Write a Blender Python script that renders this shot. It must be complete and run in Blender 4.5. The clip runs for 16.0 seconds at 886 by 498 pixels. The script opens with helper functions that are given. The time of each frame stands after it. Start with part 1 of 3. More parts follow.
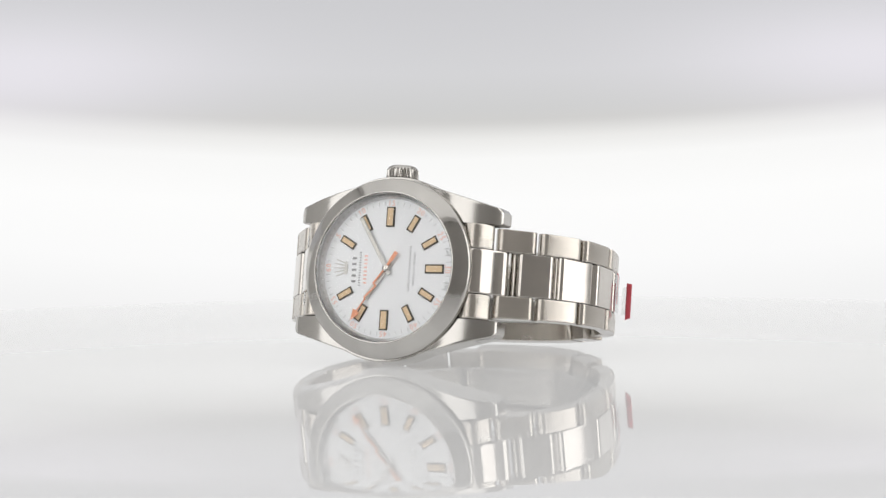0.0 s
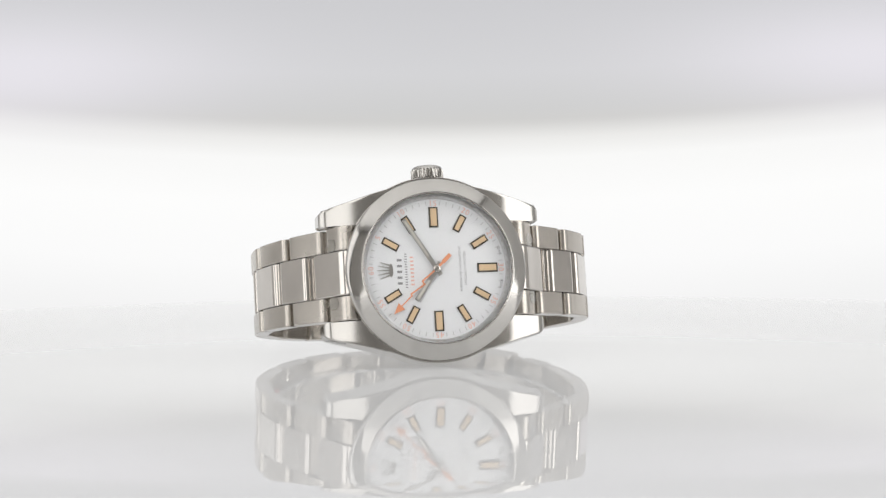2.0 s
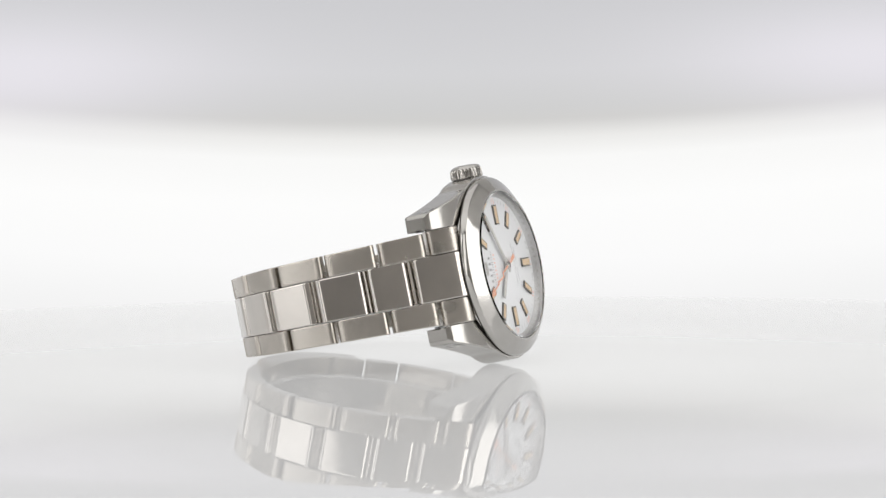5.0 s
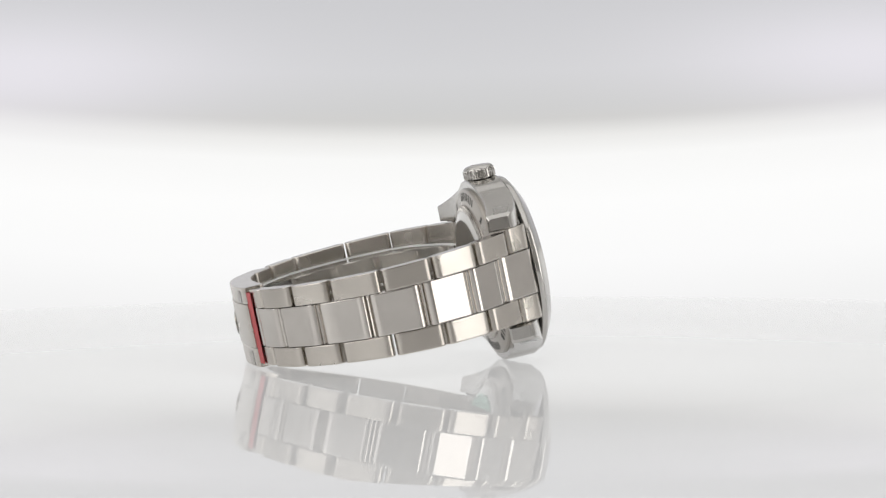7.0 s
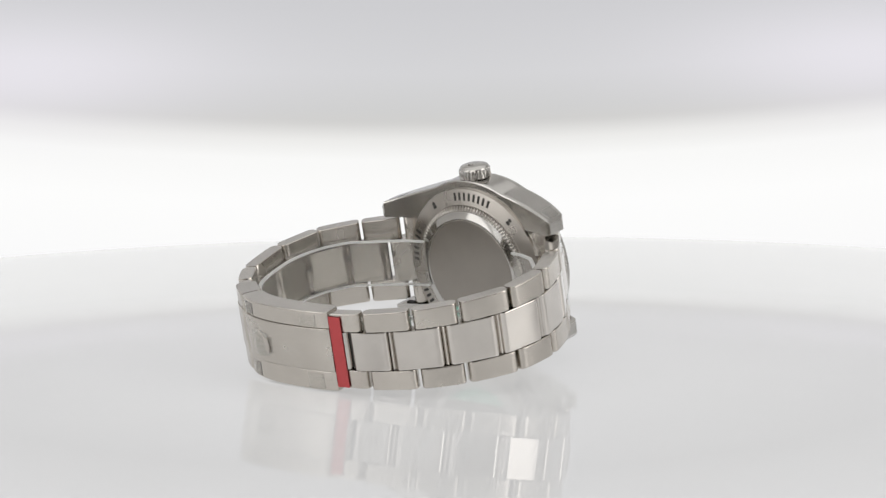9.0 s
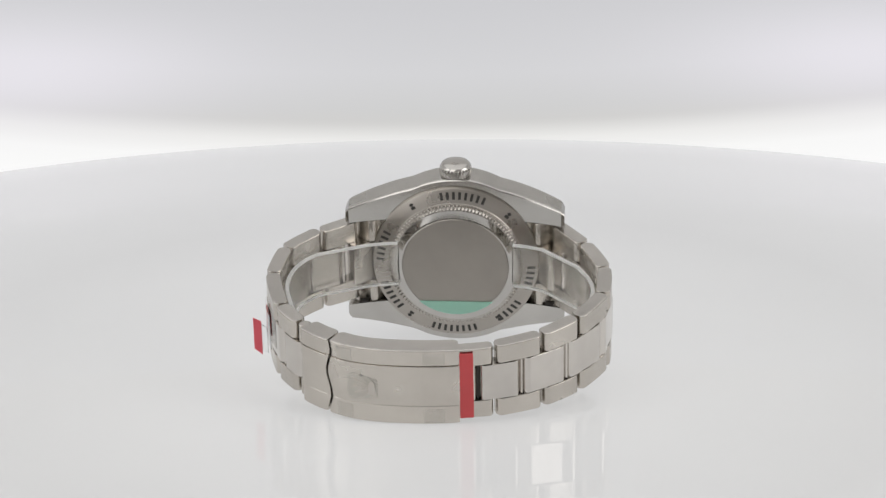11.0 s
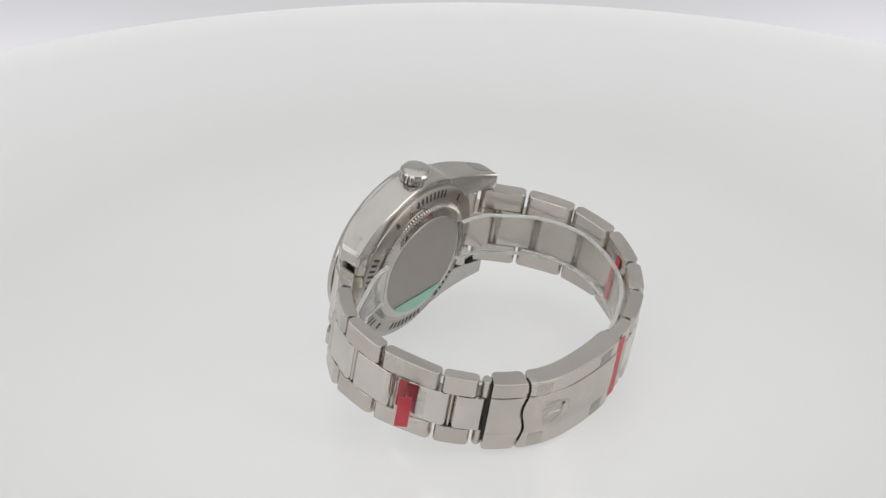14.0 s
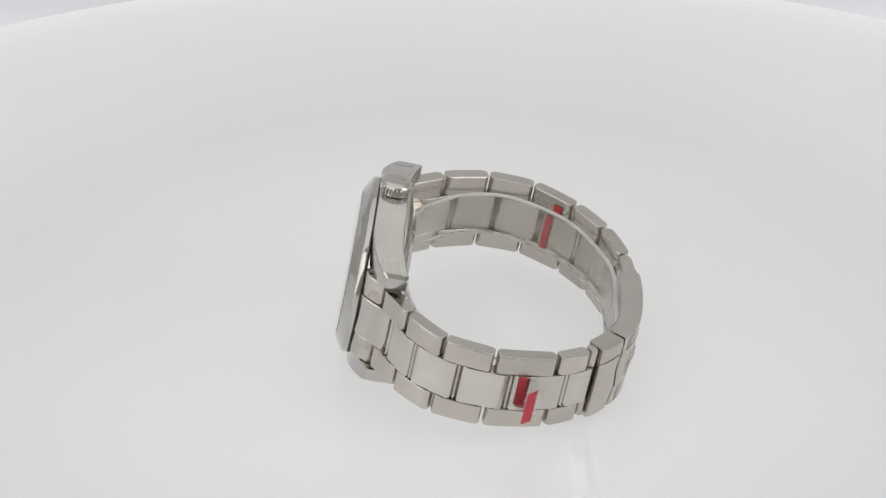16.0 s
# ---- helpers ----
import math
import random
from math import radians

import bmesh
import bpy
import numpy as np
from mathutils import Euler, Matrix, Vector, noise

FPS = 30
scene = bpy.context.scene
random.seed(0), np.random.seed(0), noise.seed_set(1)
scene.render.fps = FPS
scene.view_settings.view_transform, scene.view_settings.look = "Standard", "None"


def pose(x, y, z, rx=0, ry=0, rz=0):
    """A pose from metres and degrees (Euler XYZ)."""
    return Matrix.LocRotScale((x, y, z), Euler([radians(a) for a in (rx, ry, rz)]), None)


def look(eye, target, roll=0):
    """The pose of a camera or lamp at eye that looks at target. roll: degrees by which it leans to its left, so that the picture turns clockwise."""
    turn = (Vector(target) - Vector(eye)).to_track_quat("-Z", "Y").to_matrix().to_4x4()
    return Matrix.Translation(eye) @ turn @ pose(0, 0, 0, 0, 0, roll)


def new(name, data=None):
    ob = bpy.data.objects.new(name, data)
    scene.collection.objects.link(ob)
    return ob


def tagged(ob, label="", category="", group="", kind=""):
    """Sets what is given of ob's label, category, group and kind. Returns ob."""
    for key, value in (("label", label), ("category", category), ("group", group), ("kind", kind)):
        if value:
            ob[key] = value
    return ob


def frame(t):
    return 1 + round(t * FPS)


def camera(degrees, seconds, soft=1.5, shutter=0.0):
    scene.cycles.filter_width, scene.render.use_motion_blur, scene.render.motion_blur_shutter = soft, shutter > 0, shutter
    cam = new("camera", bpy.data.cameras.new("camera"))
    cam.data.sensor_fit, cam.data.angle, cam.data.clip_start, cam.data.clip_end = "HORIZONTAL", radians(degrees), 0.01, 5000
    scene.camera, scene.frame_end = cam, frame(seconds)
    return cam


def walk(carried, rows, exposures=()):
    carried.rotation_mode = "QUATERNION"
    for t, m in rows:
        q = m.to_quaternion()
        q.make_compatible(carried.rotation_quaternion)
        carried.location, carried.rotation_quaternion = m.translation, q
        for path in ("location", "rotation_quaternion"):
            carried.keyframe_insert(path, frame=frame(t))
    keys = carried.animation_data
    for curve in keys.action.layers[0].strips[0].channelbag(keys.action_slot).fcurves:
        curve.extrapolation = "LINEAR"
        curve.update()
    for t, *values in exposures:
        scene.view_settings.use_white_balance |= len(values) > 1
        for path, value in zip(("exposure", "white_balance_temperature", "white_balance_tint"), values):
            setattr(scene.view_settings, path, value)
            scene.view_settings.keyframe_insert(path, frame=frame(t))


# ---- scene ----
# A steel wristwatch turns on a glossy white turntable; camera and backdrop sit on one swing arm.
MM = 0.001
TABLE = 0.0116            # height of the arm's pivot over the table top
ARM = 0.66043             # pivot to camera
TURN = 18.223             # degrees a second


def arm_pose(elevation):
    """Camera on the swing arm at that elevation in degrees."""
    e, a, pan = radians(elevation), radians(elevation - 1.086), radians(0.1276)
    eye = Vector((0, 0.00164 - ARM * math.cos(e), TABLE + ARM * math.sin(e)))
    ahead = Vector((math.sin(pan) * math.cos(a), math.cos(pan) * math.cos(a), -math.sin(a)))
    return look(eye, eye + ahead, -0.6387)


RISE = [(0.0, 4.49), (4.0, 4.49), (7.3, 4.49), (7.6, 4.55), (8.0, 5.65), (8.5, 7.75), (9.0, 9.75), (9.5, 11.85), (10.0, 14.05),
        (10.5, 16.25), (11.0, 18.4), (11.5, 20.6), (12.0, 22.75), (12.5, 24.85), (13.0, 26.9), (13.5, 28.85),
        (14.0, 30.75), (14.4, 32.15), (14.7, 32.7), (15.0, 32.9), (15.5, 33.1), (16.0, 33.3)]
cam = camera(16.678, 16.0, 1.4)
walk(cam, [(t, arm_pose(e)) for t, e in RISE])

# ---- light ----
world = bpy.data.worlds.new("studio_air")
world.use_nodes = True
world.node_tree.nodes["Background"].inputs[0].default_value = (1, 1, 1, 1)
world.node_tree.nodes["Background"].inputs[1].default_value = 0.05
scene.world = world
scene.view_settings.exposure = 0.0


def softbox(name, eye, target, sx, sy, power, color=(1, 1, 1)):
    lamp = bpy.data.lights.new(name, "AREA")
    lamp.shape, lamp.size, lamp.size_y, lamp.energy, lamp.color = "RECTANGLE", sx, sy, power, color
    ob = new(name, lamp)
    ob.matrix_world = look(eye, target)
    return ob


softbox("softbox_top", (0, 0.15, 1.86), (0, 0.1501, 0), 3.0, 2.8, 12.5, (1.0, 1.0, 1.0))
softbox("softbox_left", (-1.62, -0.85, 0.55), (0, -0.85, 0.5), 1.0, 2.3, 8.5, (1.0, 1.0, 1.0))
softbox("softbox_right", (1.62, -0.74, 0.55), (0, -0.74, 0.5), 1.15, 2.3, 16.5, (1.0, 0.985, 0.97))
softbox("softbox_front_left", (-0.58, -1.42, 0.55), (-0.42, 0, 0.4), 1.05, 2.2, 11.0, (1.0, 0.99, 0.98))


# ---- materials ----
def material(name):
    m = bpy.data.materials.new(name)
    m.use_nodes = True
    return m, m.node_tree.nodes, m.node_tree.links, m.node_tree.nodes["Principled BSDF"]


def node(nodes, kind, **values):
    n = nodes.new(kind)
    for key, value in values.items():
        n.inputs[key].default_value = value
    return n


def ramp(nodes, links, source, stops):
    r = nodes.new("ShaderNodeValToRGB")
    while len(r.color_ramp.elements) < len(stops):
        r.color_ramp.elements.new(0.5)
    for el, (at, c) in zip(r.color_ramp.elements, stops):
        el.position, el.color = at, (*c, 1) if len(c) == 3 else c
    links.new(source, r.inputs[0])
    return r


def plain(name, color, rough, metal=0.0, vary=0.06, size=900, bump=0.0, coat=0.0):
    m, nodes, links, b = material(name)
    co = nodes.new("ShaderNodeTexCoord")
    n1 = node(nodes, "ShaderNodeTexNoise", Scale=size, Detail=4.0)
    n2 = node(nodes, "ShaderNodeTexNoise", Scale=size / 9, Detail=3.0)
    links.new(co.outputs["Object"], n1.inputs["Vector"])
    links.new(co.outputs["Object"], n2.inputs["Vector"])
    mix = nodes.new("ShaderNodeMath")
    mix.operation = "ADD"
    links.new(n1.outputs[0], mix.inputs[0])
    links.new(n2.outputs[0], mix.inputs[1])
    lo, hi = [c * (1 - vary) for c in color], [min(1, c * (1 + vary)) for c in color]
    r = ramp(nodes, links, mix.outputs[0], [(0.3, lo), (1.0, hi)])
    r.color_ramp.elements[1].position = 1.0
    half = nodes.new("ShaderNodeMath")
    half.operation = "MULTIPLY"
    half.inputs[1].default_value = 0.5
    links.new(mix.outputs[0], half.inputs[0])
    links.new(half.outputs[0], r.inputs[0])
    links.new(r.outputs[0], b.inputs["Base Color"])
    b.inputs["Roughness"].default_value, b.inputs["Metallic"].default_value = rough, metal
    b.inputs["Coat Weight"].default_value = coat
    if bump:
        bp = node(nodes, "ShaderNodeBump", Strength=bump, Distance=0.0001)
        links.new(n1.outputs[0], bp.inputs["Height"])
        links.new(bp.outputs[0], b.inputs["Normal"])
    return m


def steel(name, color, rough, grain=None, strength=0.15):
    """Stainless steel: grain is the stretch of the brush lines along x, y, z; None is polished."""
    m, nodes, links, b = material(name)
    b.inputs["Metallic"].default_value = 1.0
    co = nodes.new("ShaderNodeTexCoord")
    smear = node(nodes, "ShaderNodeTexNoise", Scale=160.0, Detail=3.0)
    links.new(co.outputs["Object"], smear.inputs["Vector"])
    info = nodes.new("ShaderNodeObjectInfo")
    each = nodes.new("ShaderNodeMapRange")
    each.inputs["To Min"].default_value, each.inputs["To Max"].default_value = 0.93, 1.05
    links.new(info.outputs["Random"], each.inputs["Value"])
    r = ramp(nodes, links, smear.outputs[0], [(0.3, [c * 0.95 for c in color]), (0.7, [min(1, c * 1.04) for c in color])])
    tint = nodes.new("ShaderNodeMix")
    tint.data_type, tint.blend_type = "RGBA", "MULTIPLY"
    tint.inputs[0].default_value = 1.0
    links.new(r.outputs[0], tint.inputs[6])
    links.new(each.outputs[0], tint.inputs[7])
    links.new(tint.outputs[2], b.inputs["Base Color"])
    rr = nodes.new("ShaderNodeMapRange")
    rr.inputs["To Min"].default_value, rr.inputs["To Max"].default_value = rough * 0.8, rough * 1.25
    links.new(smear.outputs[0], rr.inputs["Value"])
    links.new(rr.outputs[0], b.inputs["Roughness"])
    if grain:
        mp = nodes.new("ShaderNodeMapping")
        mp.inputs["Scale"].default_value = grain
        links.new(co.outputs["Object"], mp.inputs["Vector"])
        lines = node(nodes, "ShaderNodeTexNoise", Scale=1.0, Detail=5.0, Roughness=0.7)
        links.new(mp.outputs[0], lines.inputs["Vector"])
        bp = node(nodes, "ShaderNodeBump", Strength=strength, Distance=0.00012)
        links.new(lines.outputs[0], bp.inputs["Height"])
        links.new(bp.outputs[0], b.inputs["Normal"])
    return m


BRUSHED = steel("brushed_steel", (0.56, 0.525, 0.478), 0.25, (900, 9000, 900), 0.2)
CASE_STEEL = steel("case_steel", (0.52, 0.505, 0.48), 0.15)
BEZEL_STEEL = steel("bezel_steel", (0.53, 0.515, 0.49), 0.075)
HAND_STEEL = steel("hand_steel", (0.50, 0.49, 0.47), 0.3)
REHAUT = steel("inner_ring_steel", (0.66, 0.655, 0.65), 0.4)
POLISHED = steel("polished_steel", (0.615, 0.583, 0.545), 0.09)
SIDE_STEEL = steel("polished_side_steel", (0.585, 0.56, 0.53), 0.16)
RING_STEEL = steel("satin_ring_steel", (0.47, 0.447, 0.415), 0.2)
SATIN_BACK = steel("satin_back_steel", (0.43, 0.40, 0.365), 0.28, (6000, 600, 600), 0.15)
BACK_DISC = steel("matt_back_disc", (0.345, 0.32, 0.29), 0.34)
# darker copy of the steel for recessed parts, shade put into its colour
SHADE_STEEL = steel("shaded_steel", (0.36, 0.345, 0.33), 0.3)
DIAL = plain("white_lacquer_dial", (0.75, 0.76, 0.77), 0.28, vary=0.012, size=400, coat=0.3)
INK = plain("grey_print", (0.27, 0.27, 0.275), 0.5)
ORANGE_INK = plain("orange_print", (0.81, 0.47, 0.385), 0.5)
PALE_INK = plain("pale_grey_print", (0.5, 0.5, 0.5), 0.5)
ORANGE = plain("orange_lacquer", (0.74, 0.31, 0.17), 0.35, coat=0.4)
LUME = plain("cream_orange_lume", (0.66, 0.49, 0.305), 0.6, bump=0.1)
PALE_LUME = plain("pale_lume", (0.62, 0.60, 0.55), 0.6)
MARKER_RIM = plain("blackened_marker_rim", (0.085, 0.073, 0.06), 0.3, 0.5)
ENGRAVED = plain("blackened_engraving", (0.035, 0.033, 0.03), 0.6)
TAPE = plain("red_tape", (0.50, 0.055, 0.06), 0.45, vary=0.1, size=300)
# near-black that stands for the shade inside narrow gaps
GAP_SHADE = plain("gap_shade", (0.06, 0.055, 0.05), 0.5, 0.7)


def clear(name, color, rough, ior, weight=1.0):
    m, nodes, links, b = material(name)
    co = nodes.new("ShaderNodeTexCoord")
    haze = node(nodes, "ShaderNodeTexNoise", Scale=120.0, Detail=4.0)
    links.new(co.outputs["Object"], haze.inputs["Vector"])
    rr = nodes.new("ShaderNodeMapRange")
    rr.inputs["To Min"].default_value, rr.inputs["To Max"].default_value = rough * 0.5, rough * 1.5
    links.new(haze.outputs[0], rr.inputs["Value"])
    links.new(rr.outputs[0], b.inputs["Roughness"])
    b.inputs["Base Color"].default_value = (*color, 1)
    b.inputs["Transmission Weight"].default_value, b.inputs["IOR"].default_value = weight, ior
    return m


CRYSTAL = clear("sapphire_crystal", (1, 1, 1), 0.0, 1.12)
LUG_FILM = clear("thin_clinging_film", (0.98, 0.98, 0.975), 0.05, 1.08)
LOOSE_TAPE = clear("translucent_red_tape", (0.70, 0.14, 0.17), 0.5, 1.06, 0.58)
FILM = clear("clear_plastic_film", (0.96, 0.965, 0.96), 0.06, 1.3)
BAND = clear("clear_plastic_band", (0.93, 0.925, 0.91), 0.13, 1.22, 0.965)
BAND_EDGE = clear("milky_plastic_edge", (0.86, 0.86, 0.85), 0.35, 1.3, 0.55)
GREEN_FILM = clear("green_plastic_film", (0.56, 0.90, 0.76), 0.12, 1.2, 0.5)


def table_material():
    m, nodes, links, b = material("white_acrylic_painted_glow")
    co = nodes.new("ShaderNodeTexCoord")
    n = node(nodes, "ShaderNodeTexNoise", Scale=14.0, Detail=5.0)
    links.new(co.outputs["Object"], n.inputs["Vector"])
    r = ramp(nodes, links, n.outputs[0], [(0.3, (0.335, 0.337, 0.34)), (0.7, (0.35, 0.352, 0.355))])
    specks = node(nodes, "ShaderNodeTexVoronoi", Scale=70.0)
    links.new(co.outputs["Object"], specks.inputs["Vector"])
    dust = ramp(nodes, links, specks.outputs["Distance"], [(0.0, (0.6, 0.6, 0.6)), (0.03, (1, 1, 1))])
    mix = nodes.new("ShaderNodeMix")
    mix.data_type, mix.blend_type = "RGBA", "MULTIPLY"
    mix.inputs[0].default_value = 0.12
    links.new(r.outputs[0], mix.inputs[6])
    links.new(dust.outputs[0], mix.inputs[7])
    links.new(mix.outputs[2], b.inputs["Base Color"])
    # light from below painted as emission, brightest in the middle
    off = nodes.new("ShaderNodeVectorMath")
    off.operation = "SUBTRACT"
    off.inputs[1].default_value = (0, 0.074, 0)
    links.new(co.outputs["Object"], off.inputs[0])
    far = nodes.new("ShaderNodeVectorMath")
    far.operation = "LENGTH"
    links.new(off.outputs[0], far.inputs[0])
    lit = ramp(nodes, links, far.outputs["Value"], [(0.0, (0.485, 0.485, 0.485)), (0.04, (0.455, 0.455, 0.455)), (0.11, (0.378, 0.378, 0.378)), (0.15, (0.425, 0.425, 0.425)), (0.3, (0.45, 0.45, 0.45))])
    # extra glow painted along the rim to blend it into the backdrop
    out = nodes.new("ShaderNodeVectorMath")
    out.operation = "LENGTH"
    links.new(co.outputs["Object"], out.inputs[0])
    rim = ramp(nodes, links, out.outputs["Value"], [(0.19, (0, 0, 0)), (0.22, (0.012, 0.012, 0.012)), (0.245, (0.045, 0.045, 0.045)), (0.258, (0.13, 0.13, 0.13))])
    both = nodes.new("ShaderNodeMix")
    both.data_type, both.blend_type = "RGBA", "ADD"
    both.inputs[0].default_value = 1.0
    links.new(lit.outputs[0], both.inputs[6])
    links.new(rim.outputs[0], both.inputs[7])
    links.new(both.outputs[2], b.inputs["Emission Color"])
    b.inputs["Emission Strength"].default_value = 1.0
    b.inputs["Roughness"].default_value = 0.6
    b.inputs["Specular IOR Level"].default_value = 0.0
    # the polished surface lies over the glowing body
    b.inputs["Coat Weight"].default_value = 0.75
    b.inputs["Coat Roughness"].default_value = 0.014
    b.inputs["Coat IOR"].default_value = 1.45
    return m


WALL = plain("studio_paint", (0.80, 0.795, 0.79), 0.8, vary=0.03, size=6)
# dark tone added only for what the steel mirrors
DARK_WALL = plain("dark_reflection_paint", (0.33, 0.32, 0.305), 0.8, vary=0.05, size=6)
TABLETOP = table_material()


# ---- mesh helpers ----
def finish(name, bm, mat, smooth=35):
    bmesh.ops.recalc_face_normals(bm, faces=bm.faces)
    me = bpy.data.meshes.new(name)
    bm.to_mesh(me)
    bm.free()
    me.materials.append(mat)
    for p in me.polygons:
        p.use_smooth = True
    me.set_sharp_from_angle(angle=radians(smooth))
    return me


# the watch's own axes: x towards 6 o'clock, y towards the crown, z out through the glass
LEAN = Matrix(((0.99914088, -0.01456304, 0.03879967, -0.0028393),
               (0.0409182, 0.19817978, -0.97931123, -0.0170878),
               (0.00657244, 0.9800575, 0.19860541, 0.0094039 + TABLE),
               (0, 0, 0, 1)))


def part(name, bm, mat, parent, label="", smooth=35):
    """One mesh object under a thing (in the watch's axes) or under a part."""
    ob = new(name, finish(name, bm, mat, smooth))
    ob.parent = parent
    if parent.parent is None:
        ob.matrix_basis = LEAN
    if label:
        tagged(ob, label)
    return ob


def revolve(bm, profile, steps=96, axis="z", at=(0, 0, 0), closed=False):
    """A turned shape: profile of (radius, height) in mm round z or y."""
    rings = []
    for r, h in profile:
        ring = []
        if r < 1e-6:
            p = (0, 0, h) if axis == "z" else (0, h, 0)
            ring = [bm.verts.new([(c + o) * MM for c, o in zip(p, at)])]
        else:
            for k in range(steps):
                a = 2 * math.pi * k / steps
                p = (r * math.cos(a), r * math.sin(a), h) if axis == "z" else (r * math.cos(a), h, r * math.sin(a))
                ring.append(bm.verts.new([(c + o) * MM for c, o in zip(p, at)]))
        rings.append(ring)
    pairs = list(zip(rings, rings[1:])) + ([(rings[-1], rings[0])] if closed else [])
    for a, b in pairs:
        for k in range(steps):
            k2 = (k + 1) % steps
            if len(a) == 1 and len(b) == 1:
                continue
            if len(a) == 1:
                bm.faces.new((a[0], b[k2], b[k]))
            elif len(b) == 1:
                bm.faces.new((a[k], a[k2], b[0]))
            else:
                bm.faces.new((a[k], a[k2], b[k2], b[k]))
    return rings


def loft(bm, rings):
    """Skin closed rings of points in mm and cap both ends."""
    made = [[bm.verts.new([c * MM for c in p]) for p in ring] for ring in rings]
    n = len(made[0])
    for a, b in zip(made, made[1:]):
        for k in range(n):
            bm.faces.new((a[k], a[(k + 1) % n], b[(k + 1) % n], b[k]))
    bm.faces.new(made[0])
    bm.faces.new(made[-1][::-1])


def bar(bm, x0, x1, y0, y1, z0, z1, m=None, bevel=0.0):
    """A block in mm, with bevelled edges, moved by m (in mm)."""
    m = m or Matrix()
    b = min(bevel, (x1 - x0) / 3, (y1 - y0) / 3)
    def ring(i, z):
        return [m @ Vector(p) for p in ((x0 + i, y0 + i, z), (x1 - i, y0 + i, z), (x1 - i, y1 - i, z), (x0 + i, y1 - i, z))]
    rings = [ring(0, z0), ring(0, z1 - b), ring(b, z1)] if b else [ring(0, z0), ring(0, z1)]
    loft(bm, rings)


def prism(bm, outline, z0, z1, m=None):
    m = m or Matrix()
    loft(bm, [[m @ Vector((x, y, z)) for x, y in outline] for z in (z0, z1)])


def writing(bm, text, size, m, z=0.03, spacing=1.0):
    """Flat letters in mm, centred, at m."""
    cu = bpy.data.curves.new("letters", "FONT")
    cu.body, cu.size, cu.align_x, cu.align_y, cu.resolution_u, cu.space_character = text, size, "CENTER", "CENTER", 2, spacing
    ob = bpy.data.objects.new("letters", cu)
    scene.collection.objects.link(ob)
    dg = bpy.context.evaluated_depsgraph_get()
    dg.update()
    me = bpy.data.meshes.new_from_object(ob.evaluated_get(dg))
    me.transform(Matrix.Scale(MM, 4) @ m @ Matrix.Translation((0, 0, z)))
    bm.from_mesh(me)
    bpy.data.objects.remove(ob)
    bpy.data.meshes.remove(me)
    bpy.data.curves.remove(cu)


# ---- the large structure ----
def studio():
    bm = bmesh.new()
    bmesh.ops.create_cube(bm, size=1.0, matrix=Matrix.Translation((0, 0.15, 0.6)) @ Matrix.Diagonal((3.4, 3.2, 2.6, 1)))
    bmesh.ops.reverse_faces(bm, faces=bm.faces)
    top = [f for f in bm.faces if f.calc_center_median().z > 1.8]
    low = [f for f in bm.faces if f.calc_center_median().z < -0.6]
    near_side = [f for f in bm.faces if f.calc_center_median().y < -1.3]
    bmesh.ops.delete(bm, geom=top + low + near_side, context="FACES")
    bmesh.ops.solidify(bm, geom=bm.faces[:], thickness=-0.06)
    tagged(new("wall_round", finish("wall_round", bm, WALL)), "plain pale grey studio walls", "wall", kind="structure")
    # unseen wall, darker than the rest to deepen reflections in the steel
    bm = bmesh.new()
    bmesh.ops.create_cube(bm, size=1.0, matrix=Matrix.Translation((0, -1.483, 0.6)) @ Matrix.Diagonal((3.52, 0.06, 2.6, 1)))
    tagged(new("wall_south", finish("wall_south", bm, DARK_WALL)), "unseen wall behind the camera, made dark to darken the steel's reflections", "wall", kind="structure")
    for name, z, label in (("floor", -0.73, "pale grey studio floor"), ("ceiling", 1.93, "white studio ceiling")):
        bm = bmesh.new()
        bmesh.ops.create_cube(bm, size=1.0, matrix=Matrix.Translation((0, 0.15, z)) @ Matrix.Diagonal((3.6, 3.4, 0.06, 1)))
        tagged(new(name, finish(name, bm, WALL)), label, name, kind="structure")


studio()


def table():
    root = new("table")
    tagged(root, "round glossy white acrylic table top, light from below painted in", "table")
    bm = bmesh.new()
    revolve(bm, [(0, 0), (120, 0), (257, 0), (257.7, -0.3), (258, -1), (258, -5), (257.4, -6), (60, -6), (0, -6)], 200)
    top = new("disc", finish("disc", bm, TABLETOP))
    top.parent = root
    bm = bmesh.new()
    revolve(bm, [(45, -6.2), (45, -30), (38, -34), (38, -690), (70, -694), (120, -698), (120, -700), (0, -700)], 48)
    foot = new("pedestal", finish("pedestal", bm, WALL))
    foot.parent = root
    root.location = (0, -0.074, 0)
    return root


TABLE_THING = table()


